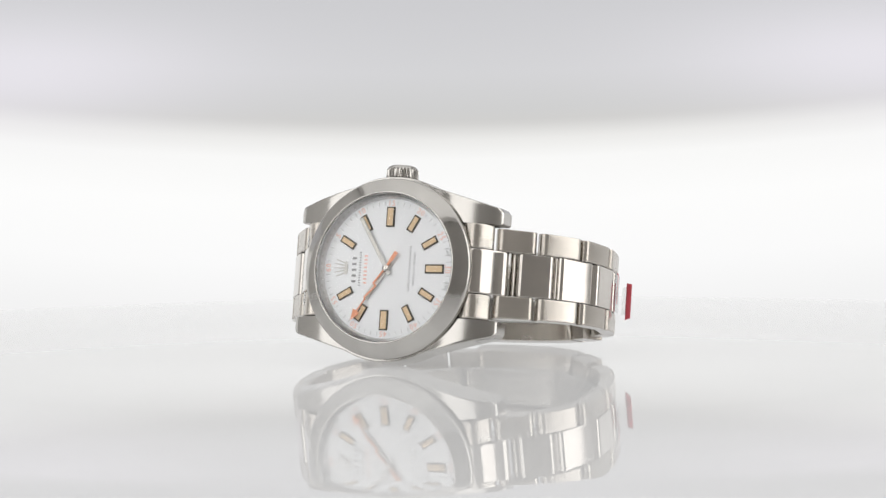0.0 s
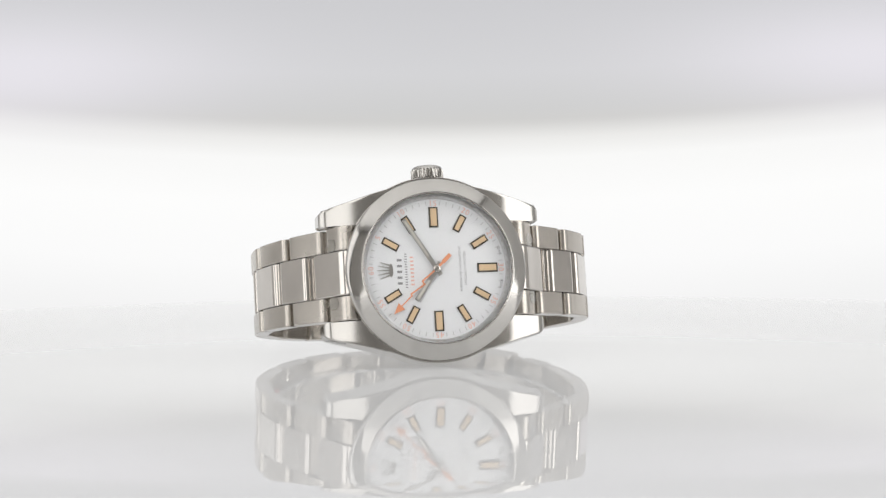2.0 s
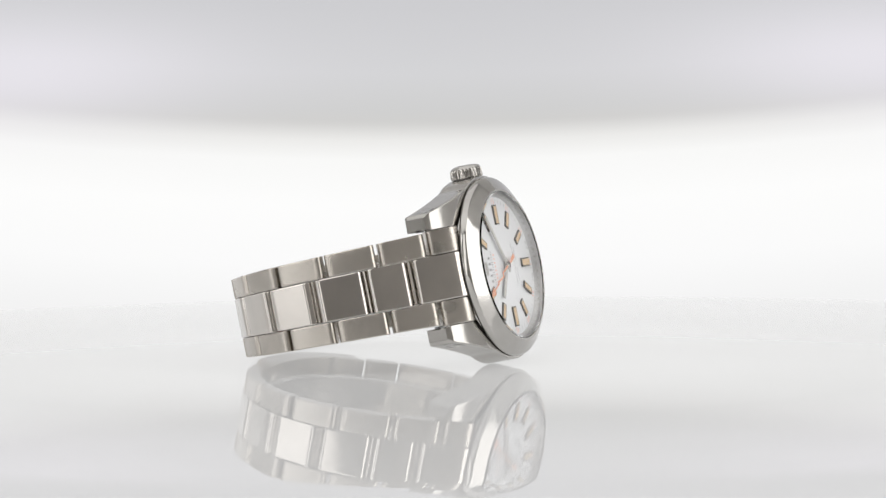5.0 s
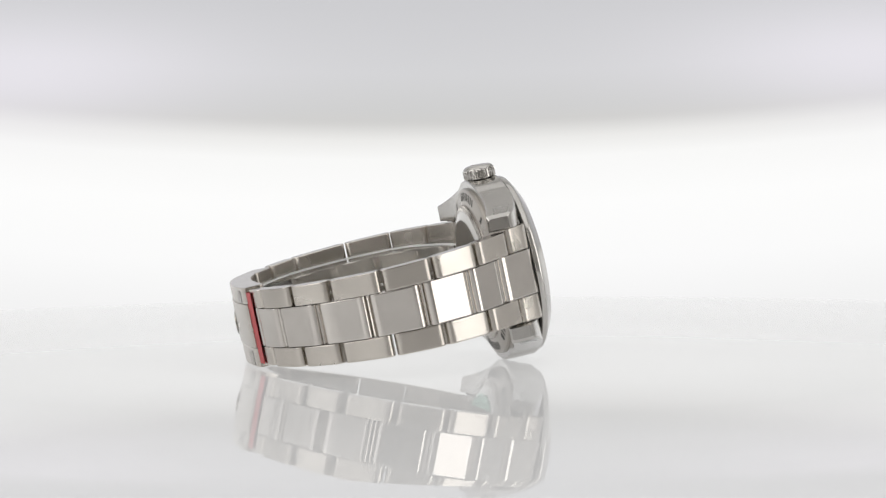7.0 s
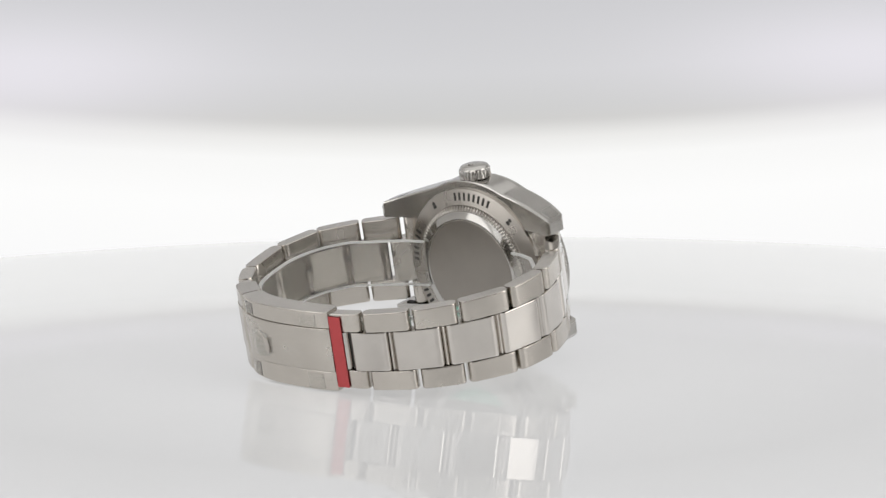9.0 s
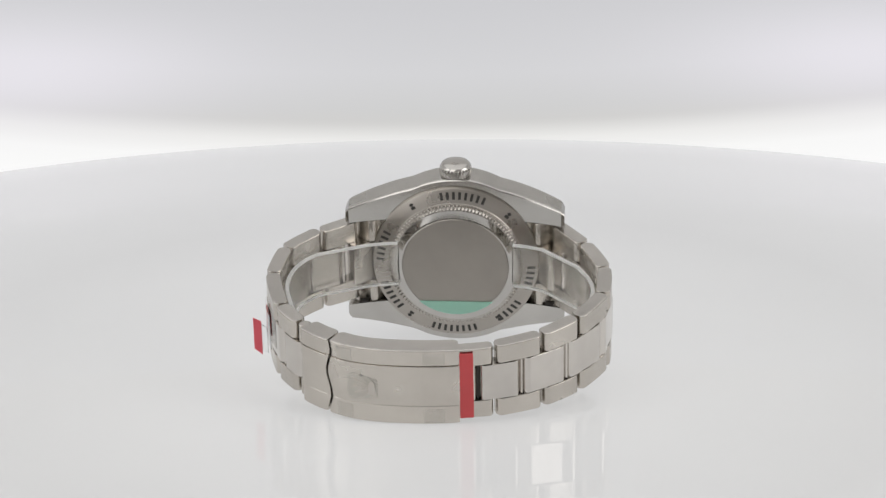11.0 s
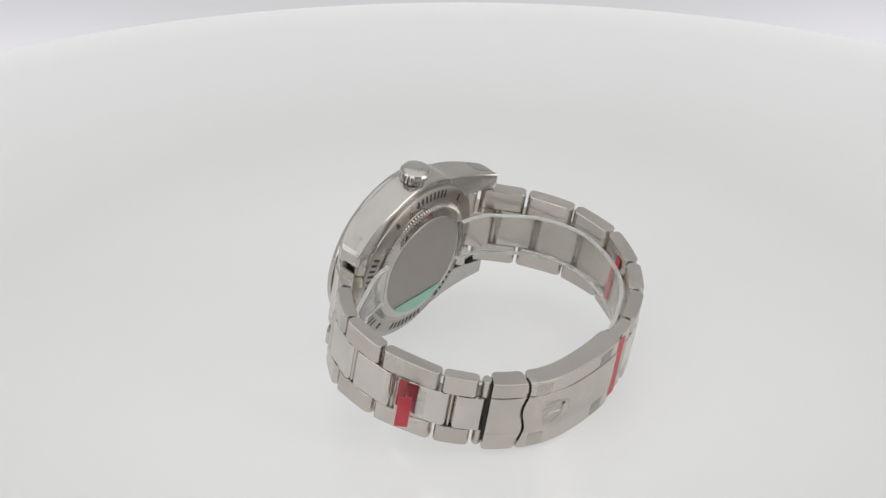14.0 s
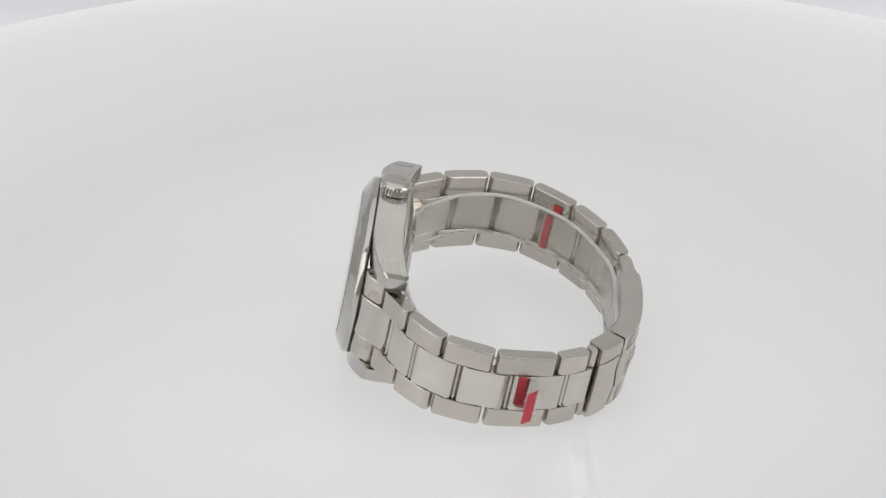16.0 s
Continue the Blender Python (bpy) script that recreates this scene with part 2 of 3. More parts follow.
def backdrop_material():
    m, nodes, links, b = material("diffuser_painted_glow")
    co = nodes.new("ShaderNodeTexCoord")
    sep = nodes.new("ShaderNodeSeparateXYZ")
    links.new(co.outputs["Object"], sep.inputs[0])

    def op(kind, a, c, d=None):
        n = nodes.new("ShaderNodeMath")
        n.operation = kind
        for k, v in enumerate((a, c, d)):
            if v is None:
                continue
            if isinstance(v, (int, float)):
                n.inputs[k].default_value = v
            else:
                links.new(v, n.inputs[k])
        return n.outputs[0]
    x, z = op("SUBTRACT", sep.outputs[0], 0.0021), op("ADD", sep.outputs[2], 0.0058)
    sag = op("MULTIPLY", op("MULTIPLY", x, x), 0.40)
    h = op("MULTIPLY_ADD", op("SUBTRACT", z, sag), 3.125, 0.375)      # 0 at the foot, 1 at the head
    # bright and grey bands with their soft edges, painted as emission
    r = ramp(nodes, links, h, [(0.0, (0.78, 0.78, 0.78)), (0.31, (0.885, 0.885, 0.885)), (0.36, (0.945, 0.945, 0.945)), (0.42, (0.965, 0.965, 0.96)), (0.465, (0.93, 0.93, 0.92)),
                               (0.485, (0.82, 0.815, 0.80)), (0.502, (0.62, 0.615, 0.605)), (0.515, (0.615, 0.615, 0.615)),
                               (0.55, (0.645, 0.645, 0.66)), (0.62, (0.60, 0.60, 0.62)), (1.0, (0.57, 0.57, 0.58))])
    # two soft lamp glows, painted into the upper band's emission
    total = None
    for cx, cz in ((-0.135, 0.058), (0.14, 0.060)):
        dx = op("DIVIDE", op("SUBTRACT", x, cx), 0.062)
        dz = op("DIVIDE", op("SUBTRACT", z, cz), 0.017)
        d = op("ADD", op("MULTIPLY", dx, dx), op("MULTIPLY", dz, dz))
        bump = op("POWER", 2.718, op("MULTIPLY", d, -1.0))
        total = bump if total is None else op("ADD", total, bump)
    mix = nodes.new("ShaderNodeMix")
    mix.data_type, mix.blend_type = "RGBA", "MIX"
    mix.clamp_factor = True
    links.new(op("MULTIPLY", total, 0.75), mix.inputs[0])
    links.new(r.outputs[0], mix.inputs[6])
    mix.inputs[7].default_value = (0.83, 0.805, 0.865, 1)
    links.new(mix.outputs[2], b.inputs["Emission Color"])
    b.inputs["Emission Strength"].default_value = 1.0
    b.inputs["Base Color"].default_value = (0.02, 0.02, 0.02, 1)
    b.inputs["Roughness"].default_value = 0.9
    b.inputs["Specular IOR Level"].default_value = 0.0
    return m


def arm_turn(elevation):
    """Pose of what the arm carries, turned about the pivot from its rest at 4.49 degrees."""
    return Matrix.Translation((0, 0.00164, TABLE)) @ pose(0, 0, 0, -(elevation - 4.49))


def backdrop():
    """A diffuser sheet across the far end of the swing arm."""
    bm = bmesh.new()
    rows = []
    for j in range(9):
        z = -0.12 + 0.32 * j / 8
        rows.append([bm.verts.new((-0.45 + 0.9 * i / 24, -0.35 * (abs(i - 12) / 12) ** 2 * 0.25, z)) for i in range(25)])
    for a, b in zip(rows, rows[1:]):
        for k in range(24):
            bm.faces.new((a[k], a[k + 1], b[k + 1], b[k]))
    bmesh.ops.solidify(bm, geom=bm.faces[:], thickness=0.004)
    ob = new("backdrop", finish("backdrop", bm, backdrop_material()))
    tagged(ob, "white diffuser backdrop, its glow and grey upper band painted in", "backdrop", kind="structure")
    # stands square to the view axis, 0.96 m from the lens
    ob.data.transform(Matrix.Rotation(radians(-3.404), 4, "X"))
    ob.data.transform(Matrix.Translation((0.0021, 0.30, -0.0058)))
    return ob


BACKDROP = backdrop()

# ---- the watch ----
WATCH = new("wristwatch")
tagged(WATCH, "steel wristwatch with white dial and orange hand lying on its side", "watch")


def smoothstep(a, b, x):
    t = min(1, max(0, (x - a) / (b - a)))
    return t * t * (3 - 2 * t)


def case_side(x):
    """Half width of the case at x: an arc at the middle that runs straight into the lugs."""
    x = abs(x)
    arc = math.sqrt(max(0, 20.0 ** 2 - x * x))
    line = 17.55 - (x - 10) * 0.288
    return arc if x < 7 else arc * (1 - smoothstep(7, 11.5, x)) + line * smoothstep(7, 11.5, x)


def case_top(x):
    x = abs(x)
    return -0.68 - 0.0006 * x ** 2 - 3.6 * max(0, (x - 11.0) / 12.9) ** 2.1


def case_foot(x):
    x = abs(x)
    return -7.3 - 2.7 * max(0, (x - 9) / 14.9) ** 2.0


def build_case():
    bm = bmesh.new()
    for side in (1, -1):
        rings = []
        for k in range(61):
            u = -1 + 2 * k / 60
            x = 23.9 * math.copysign(abs(u) ** 0.9, u)
            y, t, f = case_side(x), case_top(x), case_foot(x)
            end = 0.55 * smoothstep(23.2, 23.9, abs(x))
            inner = 10.25 + end * 0.5
            y, t, f = y - end, t - end, f + end
            mid = (t + f) / 2
            tuck = 0.35
            ring = [(inner, f), (inner, t), (y - 0.62, t), (y - 0.4, t), (y - 0.16, t - 0.05), (y - 0.04, t - 0.17), (y, t - 0.4),
                    (y, t - 0.6), (y + 0.03, mid), (y, f + 0.75), (y, f + 0.45), (y - tuck * 0.3, f + 0.15), (y - tuck, f)]
            rings.append([(x, side * a, b) for a, b in (ring if side > 0 else ring[::-1])])
        loft(bm, rings)
    revolve(bm, [(0, -0.7), (18.6, -0.7), (18.8, -1.2), (18.8, -6.6), (18.2, -7.4), (0, -7.4)], 96)
    return part("case", bm, CASE_STEEL, WATCH, "satin and polished steel watch case with four lugs", 28)


CASE = build_case()


def build_lug_details():
    # polished chamfers along the lugs and the spring-bar holes inside them
    for side in (1, -1):
        for end in (1, -1):
            bm = bmesh.new()
            bar(bm, -0.9, 0.9, -0.05, 0.25, -0.55, 0.55, Matrix.Translation((end * 20.6, side * 10.15, -8.1)))
            part("spring_bar_slot", bm, ENGRAVED, CASE)
            bm = bmesh.new()
            rings = []
            for k in range(9):
                x = 19.6 + 3.6 * k / 8
                y, t, f = case_side(x), case_top(x), case_foot(x)
                rings.append([(end * x, side * (y + 0.035), t - 1.0), (end * x, side * (y + 0.075), t - 1.0), (end * x, side * (y + 0.075), f + 1.6), (end * x, side * (y + 0.035), f + 1.6)])
            loft(bm, rings)
            part("protective_film", bm, LUG_FILM, CASE, "clear film stuck on the lug's side")


build_lug_details()


def build_bezel():
    bm = bmesh.new()
    revolve(bm, [(15.95, 0.4), (15.95, 2.3), (15.99, 2.43), (16.08, 2.51), (16.2, 2.54), (16.32, 2.52), (16.4, 2.48), (16.55, 2.39), (17.75, 1.68), (18.95, 0.93),
                 (19.12, 0.8), (19.25, 0.66), (19.34, 0.5), (19.39, 0.32), (19.42, 0.1), (19.46, -0.3), (19.46, -0.4), (19.36, -0.5), (18.9, -0.54), (16.2, -0.54)], 160, closed=True)
    bezel = part("bezel", bm, BEZEL_STEEL, WATCH, "smooth sloping polished steel bezel", 50)
    bm = bmesh.new()
    revolve(bm, [(15.93, 1.9), (15.86, 1.85), (15.0, 0.0), (15.93, 0.0)], 128, closed=True)
    rehaut = part("inner_ring", bm, REHAUT, bezel, "engraved polished inner ring", 30)
    bm = bmesh.new()
    for k in range(60):
        m = Matrix.Rotation(radians(6 * k + 3), 4, "Z") @ Matrix.Translation((15.38, 0, 0.86)) @ Matrix.Rotation(radians(-65), 4, "Y")
        bar(bm, -0.16, 0.16, -0.3, 0.3, 0, 0.015, m)
    e = part("ring_engraving", bm, HAND_STEEL, bezel)
    tagged(e, "row of tiny engraved marks", kind="stuff")
    # dark ring put in for the shade in the gap under the bezel
    bm = bmesh.new()
    revolve(bm, [(18.3, -0.52), (19.25, -0.52), (19.25, -0.76), (18.3, -0.76)], 96, closed=True)
    part("bezel_gap_shade", bm, GAP_SHADE, bezel)
    bm = bmesh.new()
    revolve(bm, [(0, 1.0), (15.8, 1.0), (15.86, 1.05), (15.86, 2.45), (15.65, 2.66), (0, 2.77)], 96)
    glass = part("crystal", bm, CRYSTAL, WATCH, "clear flat sapphire crystal", 20)
    glass.visible_shadow = False


build_bezel()


def dial_at(minute, radius):
    """Place on the dial in mm with y pointing outward from the middle."""
    return Matrix.Rotation(radians(90 - 6 * minute), 4, "Z") @ Matrix.Translation((0, radius, 0))


READ = Matrix(((0, -1, 0, 0), (1, 0, 0, 0), (0, 0, 1, 0), (0, 0, 0, 1)))   # letters upright with 12 o'clock up


def build_dial():
    bm = bmesh.new()
    revolve(bm, [(0, -0.5), (15.5, -0.5), (15.5, -0.02), (15.45, 0.0), (0, 0.0)], 96)
    dial = part("dial", bm, DIAL, WATCH, "white lacquered dial with orange minute track", 30)
    for hour in range(1, 12):
        big = hour % 3 == 0
        ln, w = (4.35, 1.95) if big else (3.75, 1.62)
        m = dial_at(hour * 5, 11.1)
        bm = bmesh.new()
        bar(bm, -w / 2, w / 2, -ln / 2, ln / 2, 0.0, 0.32, m, 0.08)
        mk = part("hour_marker", bm, MARKER_RIM, dial)
        bm = bmesh.new()
        i = 0.31
        bar(bm, -w / 2 + i, w / 2 - i, -ln / 2 + i, ln / 2 - i, 0.3, 0.36, m)
        part("marker_lume", bm, LUME, dial, "cream-orange lume fill")
    ticks = bmesh.new()
    for k in range(60):
        if k % 5:
            bar(ticks, -0.07, 0.07, -0.42, 0.42, 0.004, 0.02, dial_at(k, 14.1))
    part("minute_ticks", ticks, PALE_INK, dial)
    nums = bmesh.new()
    for k in range(5, 61, 5):
        writing(nums, str(k), 1.7, dial_at(k, 14.0), 0.02, 1.15)
    part("minute_numbers", nums, ORANGE_INK, dial, "orange minute numbers")
    # emblem below 12 o'clock: five rays on an oval foot
    bm = bmesh.new()
    for k in range(5):
        a = radians(-46 + 23 * k)
        base, tip = Vector((0.5 * (k - 2), 0)), Vector((2.5 * math.sin(a), 0.9 + 1.9 * math.cos(a)))
        n = Vector((-(tip - base).y, (tip - base).x)).normalized() * 0.11
        o = [base - n * 1.5, base + n * 1.5, tip + n * 0.6, tip - n * 0.6]
        prism(bm, [(p.x, p.y) for p in o[::-1]], 0.004, 0.16, READ @ Matrix.Translation((0, 9.9, 0)))
    prism(bm, [(1.45 * math.cos(b), -0.15 + 0.42 * math.sin(b)) for b in [math.pi / 10 * q for q in range(20)]], 0.004, 0.17, READ @ Matrix.Translation((0, 9.9, 0)))
    part("dial_emblem", bm, HAND_STEEL, dial, "raised grey metal emblem")
    # upper lines stay plain bars
    for name, y, ln, h, mat in (("name_bar", 7.9, 6.2, 1.05, INK), ("line_bar", 6.5, 7.6, 0.5, INK), ("model_bar", 5.2, 6.6, 0.72, ORANGE_INK)):
        bm = bmesh.new()
        count = {"name_bar": 5, "line_bar": 14, "model_bar": 8}[name]
        step = ln / count
        for k in range(count):
            x = -ln / 2 + k * step
            bar(bm, x, x + step * 0.4, -h / 2, h / 2, 0.004, 0.02, READ @ Matrix.Translation((0, y, 0)))
        part(name, bm, mat, dial)
    bm = bmesh.new()
    writing(bm, "SUPERLATIVE CHRONOMETER", 0.72, READ @ Matrix.Translation((0, -5.25, 0)), 0.02)
    writing(bm, "OFFICIALLY CERTIFIED", 0.72, READ @ Matrix.Translation((0, -6.3, 0)), 0.02)
    part("lower_lines", bm, INK, dial)
    bm = bmesh.new()
    for minute, word in ((27.6, "SWISS"), (32.4, "MADE")):
        writing(bm, word, 0.72, dial_at(minute, 14.35) @ Matrix.Rotation(math.pi, 4, "Z"), 0.02)
    part("foot_words", bm, INK, dial)
    # the hour and the minute pointer
    def hand(name, minute, length, width, z, fill):
        m = dial_at(minute, 0)
        bm = bmesh.new()
        bar(bm, -width / 2, width / 2, -1.6, length, z, z + 0.16, m, 0.05)
        h = part(name, bm, HAND_STEEL, WATCH, "polished steel stick hand with pale fill")
        bm = bmesh.new()
        bar(bm, -width * 0.2, width * 0.2, fill, length - 0.5, z + 0.15, z + 0.175, m)
        part("hand_lume", bm, PALE_LUME, h)
    hand("hour_hand", 50.8, 8.1, 1.15, 0.42, 3.0)
    hand("minute_hand", 9.7, 12.6, 0.95, 0.62, 3.2)
    bm = bmesh.new()
    revolve(bm, [(0, 1.22), (0.5, 1.2), (0.72, 1.1), (0.75, 0.4), (0, 0.4)], 24)
    part("hand_cap", bm, POLISHED, WATCH)
    # zigzag seconds hand
    bm = bmesh.new()
    z0, z1 = 0.86, 0.98
    def leg(p, q, w):
        p, q = Vector(p), Vector(q)
        n = Vector((-(q - p).y, (q - p).x)).normalized() * w / 2
        prism(bm, [tuple(v) for v in (p - n, q - n, q + n, p + n)], z0, z1)
    leg((0, -4.2), (0, -1.9), 0.85)
    leg((0, -2.0), (0, 0.2), 0.5)
    leg((0.0, 0), (0.42, 4.1), 0.36)
    leg((0.55, 4.1), (-0.45, 4.5), 0.36)
    leg((-0.42, 4.2), (0.3, 7.9), 0.32)
    leg((0.4, 7.8), (-0.22, 8.2), 0.32)
    leg((-0.05, 8.0), (0.0, 11.6), 0.26)
    prism(bm, [(-0.95, 11.2), (0.95, 11.2), (0, 13.6)], z0, z1)
    return part("seconds_hand", bm, ORANGE, WATCH, "orange zigzag seconds hand with an arrow tip")


SECONDS = build_dial()


def build_crown():
    bm = bmesh.new()
    revolve(bm, [(0, 18.5), (2.5, 18.5), (2.5, 20.3), (0, 20.3)], 32, "y", (0, 0, -4.0))
    tube = part("crown_tube", bm, SHADE_STEEL, WATCH)
    bm = bmesh.new()
    rings = []
    teeth = 26
    def ring(r, depth, y):
        out = []
        for k in range(teeth * 6):
            a = 2 * math.pi * k / (teeth * 6)
            cut = depth * (1 if k % 6 in (0, 1) else (0.45 if k % 6 in (2, 5) else 0))
            out.append(((r - cut) * math.cos(a), y, -4.0 + (r - cut) * math.sin(a)))
        return out
    rings = [ring(2.7, 0, 19.95), ring(3.28, 0.1, 20.0), ring(3.48, 0.36, 20.15), ring(3.5, 0.4, 21.6), ring(3.42, 0.3, 21.85), ring(3.3, 0, 21.98), ring(3.2, 0, 22.2), ring(2.95, 0, 22.5), ring(2.4, 0, 22.72), ring(1.5, 0, 22.84), ring(0.6, 0, 22.87)]
    loft(bm, rings)
    crown = part("crown", bm, CASE_STEEL, WATCH, "fluted steel winding crown", 40)
    bm = bmesh.new()
    for k in range(5):
        a = radians(-40 + 20 * k)
        bar(bm, -0.07, 0.07, 0.25, 1.2, 0, 0.08, Matrix.Translation((0, 22.84, -4.3)) @ Matrix.Rotation(radians(-90), 4, "X") @ Matrix.Rotation(a, 4, "Z"))
    part("crown_emblem", bm, POLISHED, crown)


build_crown()


def build_back():
    bm = bmesh.new()
    revolve(bm, [(0, -7.2), (18.3, -7.2), (18.35, -7.7), (18.25, -7.95), (18.05, -8.08), (15.3, -8.55), (15.0, -8.66), (14.9, -8.8), (0, -8.8)], 128)
    back = part("case_back", bm, SATIN_BACK, WATCH, "steel case back with a fluted ring", 30)
    bm = bmesh.new()
    teeth = 112
    def ring(r, d, z):
        return [((r - d * (1 if k % 4 == 0 else 0.8 if k % 4 == 1 else 0)) * math.cos(2 * math.pi * k / (teeth * 4)), (r - d * (1 if k % 4 == 0 else 0.8 if k % 4 == 1 else 0)) * math.sin(2 * math.pi * k / (teeth * 4)), z) for k in range(teeth * 4)]
    loft(bm, [ring(14.8, 0.5, -8.55), ring(14.78, 0.5, -9.0), ring(14.5, 0.55, -9.25), ring(14.0, 0.4, -9.42), ring(13.55, 0, -9.45)])
    part("fluted_ring", bm, RING_STEEL, back, "finely fluted satin steel ring", 20)
    bm = bmesh.new()
    revolve(bm, [(13.6, -9.2), (13.6, -9.43), (13.5, -9.47), (13.3, -9.5), (12.2, -9.93), (12.0, -9.98), (11.75, -9.99), (11.75, -9.2)], 128, closed=True)
    part("back_bevel", bm, BEZEL_STEEL, back, "polished sloping ring round the back disc", 30)
    bm = bmesh.new()
    revolve(bm, [(0, -10.06), (11.6, -10.06), (11.74, -9.94), (11.74, -9.8), (0, -9.8)], 96)
    part("back_disc", bm, BACK_DISC, back, "flat satin brown-grey disc")
    # engraved words round the ring stay plain bars
    def on_ring(angle, radius=16.65):
        return Matrix.Rotation(radians(angle), 4, "Z") @ Matrix.Translation((radius, 0, -8.32)) @ Matrix.Rotation(radians(-9.7), 4, "Y")
    def word(bm, angle, count, size, step):
        for k in range(count):
            m = on_ring(angle + step * (k - (count - 1) / 2))
            bar(bm, -size * 0.5, size * 0.5, -0.3, 0.3, -0.03, 0.03, m)
    bm = bmesh.new()
    for angle, count in ((96, 8), (14, 6), (192, 5), (272, 8), (330, 6), (225, 5)):
        word(bm, angle, count, 1.75, 4.6)
    tagged(part("engraving", bm, ENGRAVED, back), "rows of blackened engraved marks", kind="stuff")
    for angle in (56, 134, 308, 236):
        bm = bmesh.new()
        for k in range(5):
            bar(bm, -0.1, 0.85 - 0.08 * abs(k - 2), -0.1, 0.1, -0.03, 0.03, on_ring(angle) @ Matrix.Rotation(radians(-44 + 22 * k), 4, "Z"))
        bar(bm, -0.75, -0.1, -0.5, 0.5, -0.03, 0.03, on_ring(angle))
        part("engraved_emblem", bm, ENGRAVED, back, "small blackened emblem")
    # strip of green film left on the lower edge
    bm = bmesh.new()
    pts = []
    for k in range(25):
        a = radians(227 + (313 - 227) * k / 24)
        pts.append((11.9 * math.cos(a), 11.9 * math.sin(a)))
    prism(bm, pts, -10.3, -10.12)
    part("green_film", bm, GREEN_FILM, back, "torn green plastic film")


build_back()

# ---- the bracelet ----
LOOP = [(-16.6, -0.75), (-19.5, -1.25), (-22.2, -4.9), (-25.2, -9.3), (-30.0, -15.4), (-33.5, -22.8), (-34.7, -31.0), (-33.2, -39.0), (-28.3, -46.8), (-20.9, -53.6), (-12.2, -57.8),
        (-3, -59.6), (6, -60.1), (15, -59.4), (22, -56.8), (29.2, -51.4), (35.2, -43.4), (38.3, -34), (38.5, -25.5), (36.7, -17.8), (32.0, -11.8),
        (26.0, -7.9), (22.4, -4.5), (19.6, -1.25), (16.6, -0.75)]


def loop_curve():
    """Even points along the bracelet's outer face with arc lengths."""
    pts = [Vector(p) for p in LOOP]
    pts = [2 * pts[0] - pts[1]] + pts + [2 * pts[-1] - pts[-2]]
    out = []
    for a, b, c, d in zip(pts, pts[1:], pts[2:], pts[3:]):
        for k in range(24):
            t = k / 24
            out.append(0.5 * ((2 * b) + (c - a) * t + (2 * a - 5 * b + 4 * c - d) * t * t + (3 * b - a - 3 * c + d) * t ** 3))
    out.append(pts[-2])
    s = [0.0]
    for p, q in zip(out, out[1:]):
        s.append(s[-1] + (q - p).length)
    return np.array([tuple(p) for p in out]), np.array(s)


CURVE, ARC = loop_curve()


def on_loop(s):
    """Point on the outer face and the outward normal, at arc length s."""
    p = Vector((np.interp(s, ARC, CURVE[:, 0]), np.interp(s, ARC, CURVE[:, 1])))
    q = Vector((np.interp(s + 0.4, ARC, CURVE[:, 0]), np.interp(s + 0.4, ARC, CURVE[:, 1])))
    o = Vector((np.interp(s - 0.4, ARC, CURVE[:, 0]), np.interp(s - 0.4, ARC, CURVE[:, 1])))
    d = (q - o).normalized()
    return p, Vector((d.y, -d.x))


def near(x, z):
    return float(ARC[np.argmin((CURVE[:, 0] - x) ** 2 + (CURVE[:, 1] - z) ** 2)])


def half_width(s):
    """The bracelet tapers from the lugs to the clasp."""
    middle = near(8, -61)
    far = abs(s - middle) / middle
    return 7.95 + 2.0 * far ** 1.1


def link(bm, s0, s1, y0, y1, thick=3.0, proud=0.0, crown=0.35, rim=0.28, flat=False, bend0=None, bend1=None, straight=0.0):
    """A bracelet piece along the loop from s0 to s1, between y0(s) and y1(s): rounded ends and edges."""
    n = 16
    rings = []
    length = s1 - s0
    end_a, end_b = on_loop(s0)[0], on_loop(s1)[0]
    flat_nor = Vector(((end_b - end_a).y, -(end_b - end_a).x)).normalized()
    for k in range(n + 1):
        u = k / n
        u = 0.5 - 0.5 * math.cos(math.pi * u)
        s = s0 + length * u
        p, nor = on_loop(s)
        if straight:
            chord = end_b - end_a
            p = p.lerp(end_a + chord * u + flat_nor * 0.2, straight)
            nor = nor.lerp(flat_nor, straight).normalized()
        e = min(u, 1 - u) * length
        drop = 0.8 * max(0, 1 - e / 0.9) ** 2.2 * (0.35 if flat else 1)
        top = proud + crown * (1 - (2 * u - 1) ** 2) - drop
        low = -thick + 0.8 * max(0, 1 - e / 0.9) ** 2
        a, b = y0(s), y1(s)
        fine = [(a + rim * 2.2 + (b - a - 4.4 * rim) * q / 12, top) for q in range(1, 12)] if bend0 or bend1 else []
        prof = [(a, low + rim), (a, top - rim * 2.2), (a, top - rim), (a + rim * 0.3, top - rim * 0.3), (a + rim, top), (a + rim * 2.2, top), *fine, (b - rim * 2.2, top), (b - rim, top), (b - rim * 0.3, top - rim * 0.3), (b, top - rim), (b, top - rim * 2.2), (b, low + rim), (b - rim, low), (a + rim, low)]
        ring = []
        for y, o in prof:
            ds = (bend0(y) * (1 - u) if bend0 else 0) + (bend1(y) * u if bend1 else 0)
            q, m = on_loop(s + ds) if ds else (p, nor)
            ring.append((q.x + m.x * o, y, q.y + m.y * o))
        rings.append(ring)
    loft(bm, rings)


def wave(y):
    """The curved split between clasp cover and lever."""
    return 0.5 * math.sin(y * 0.62 + 0.9)


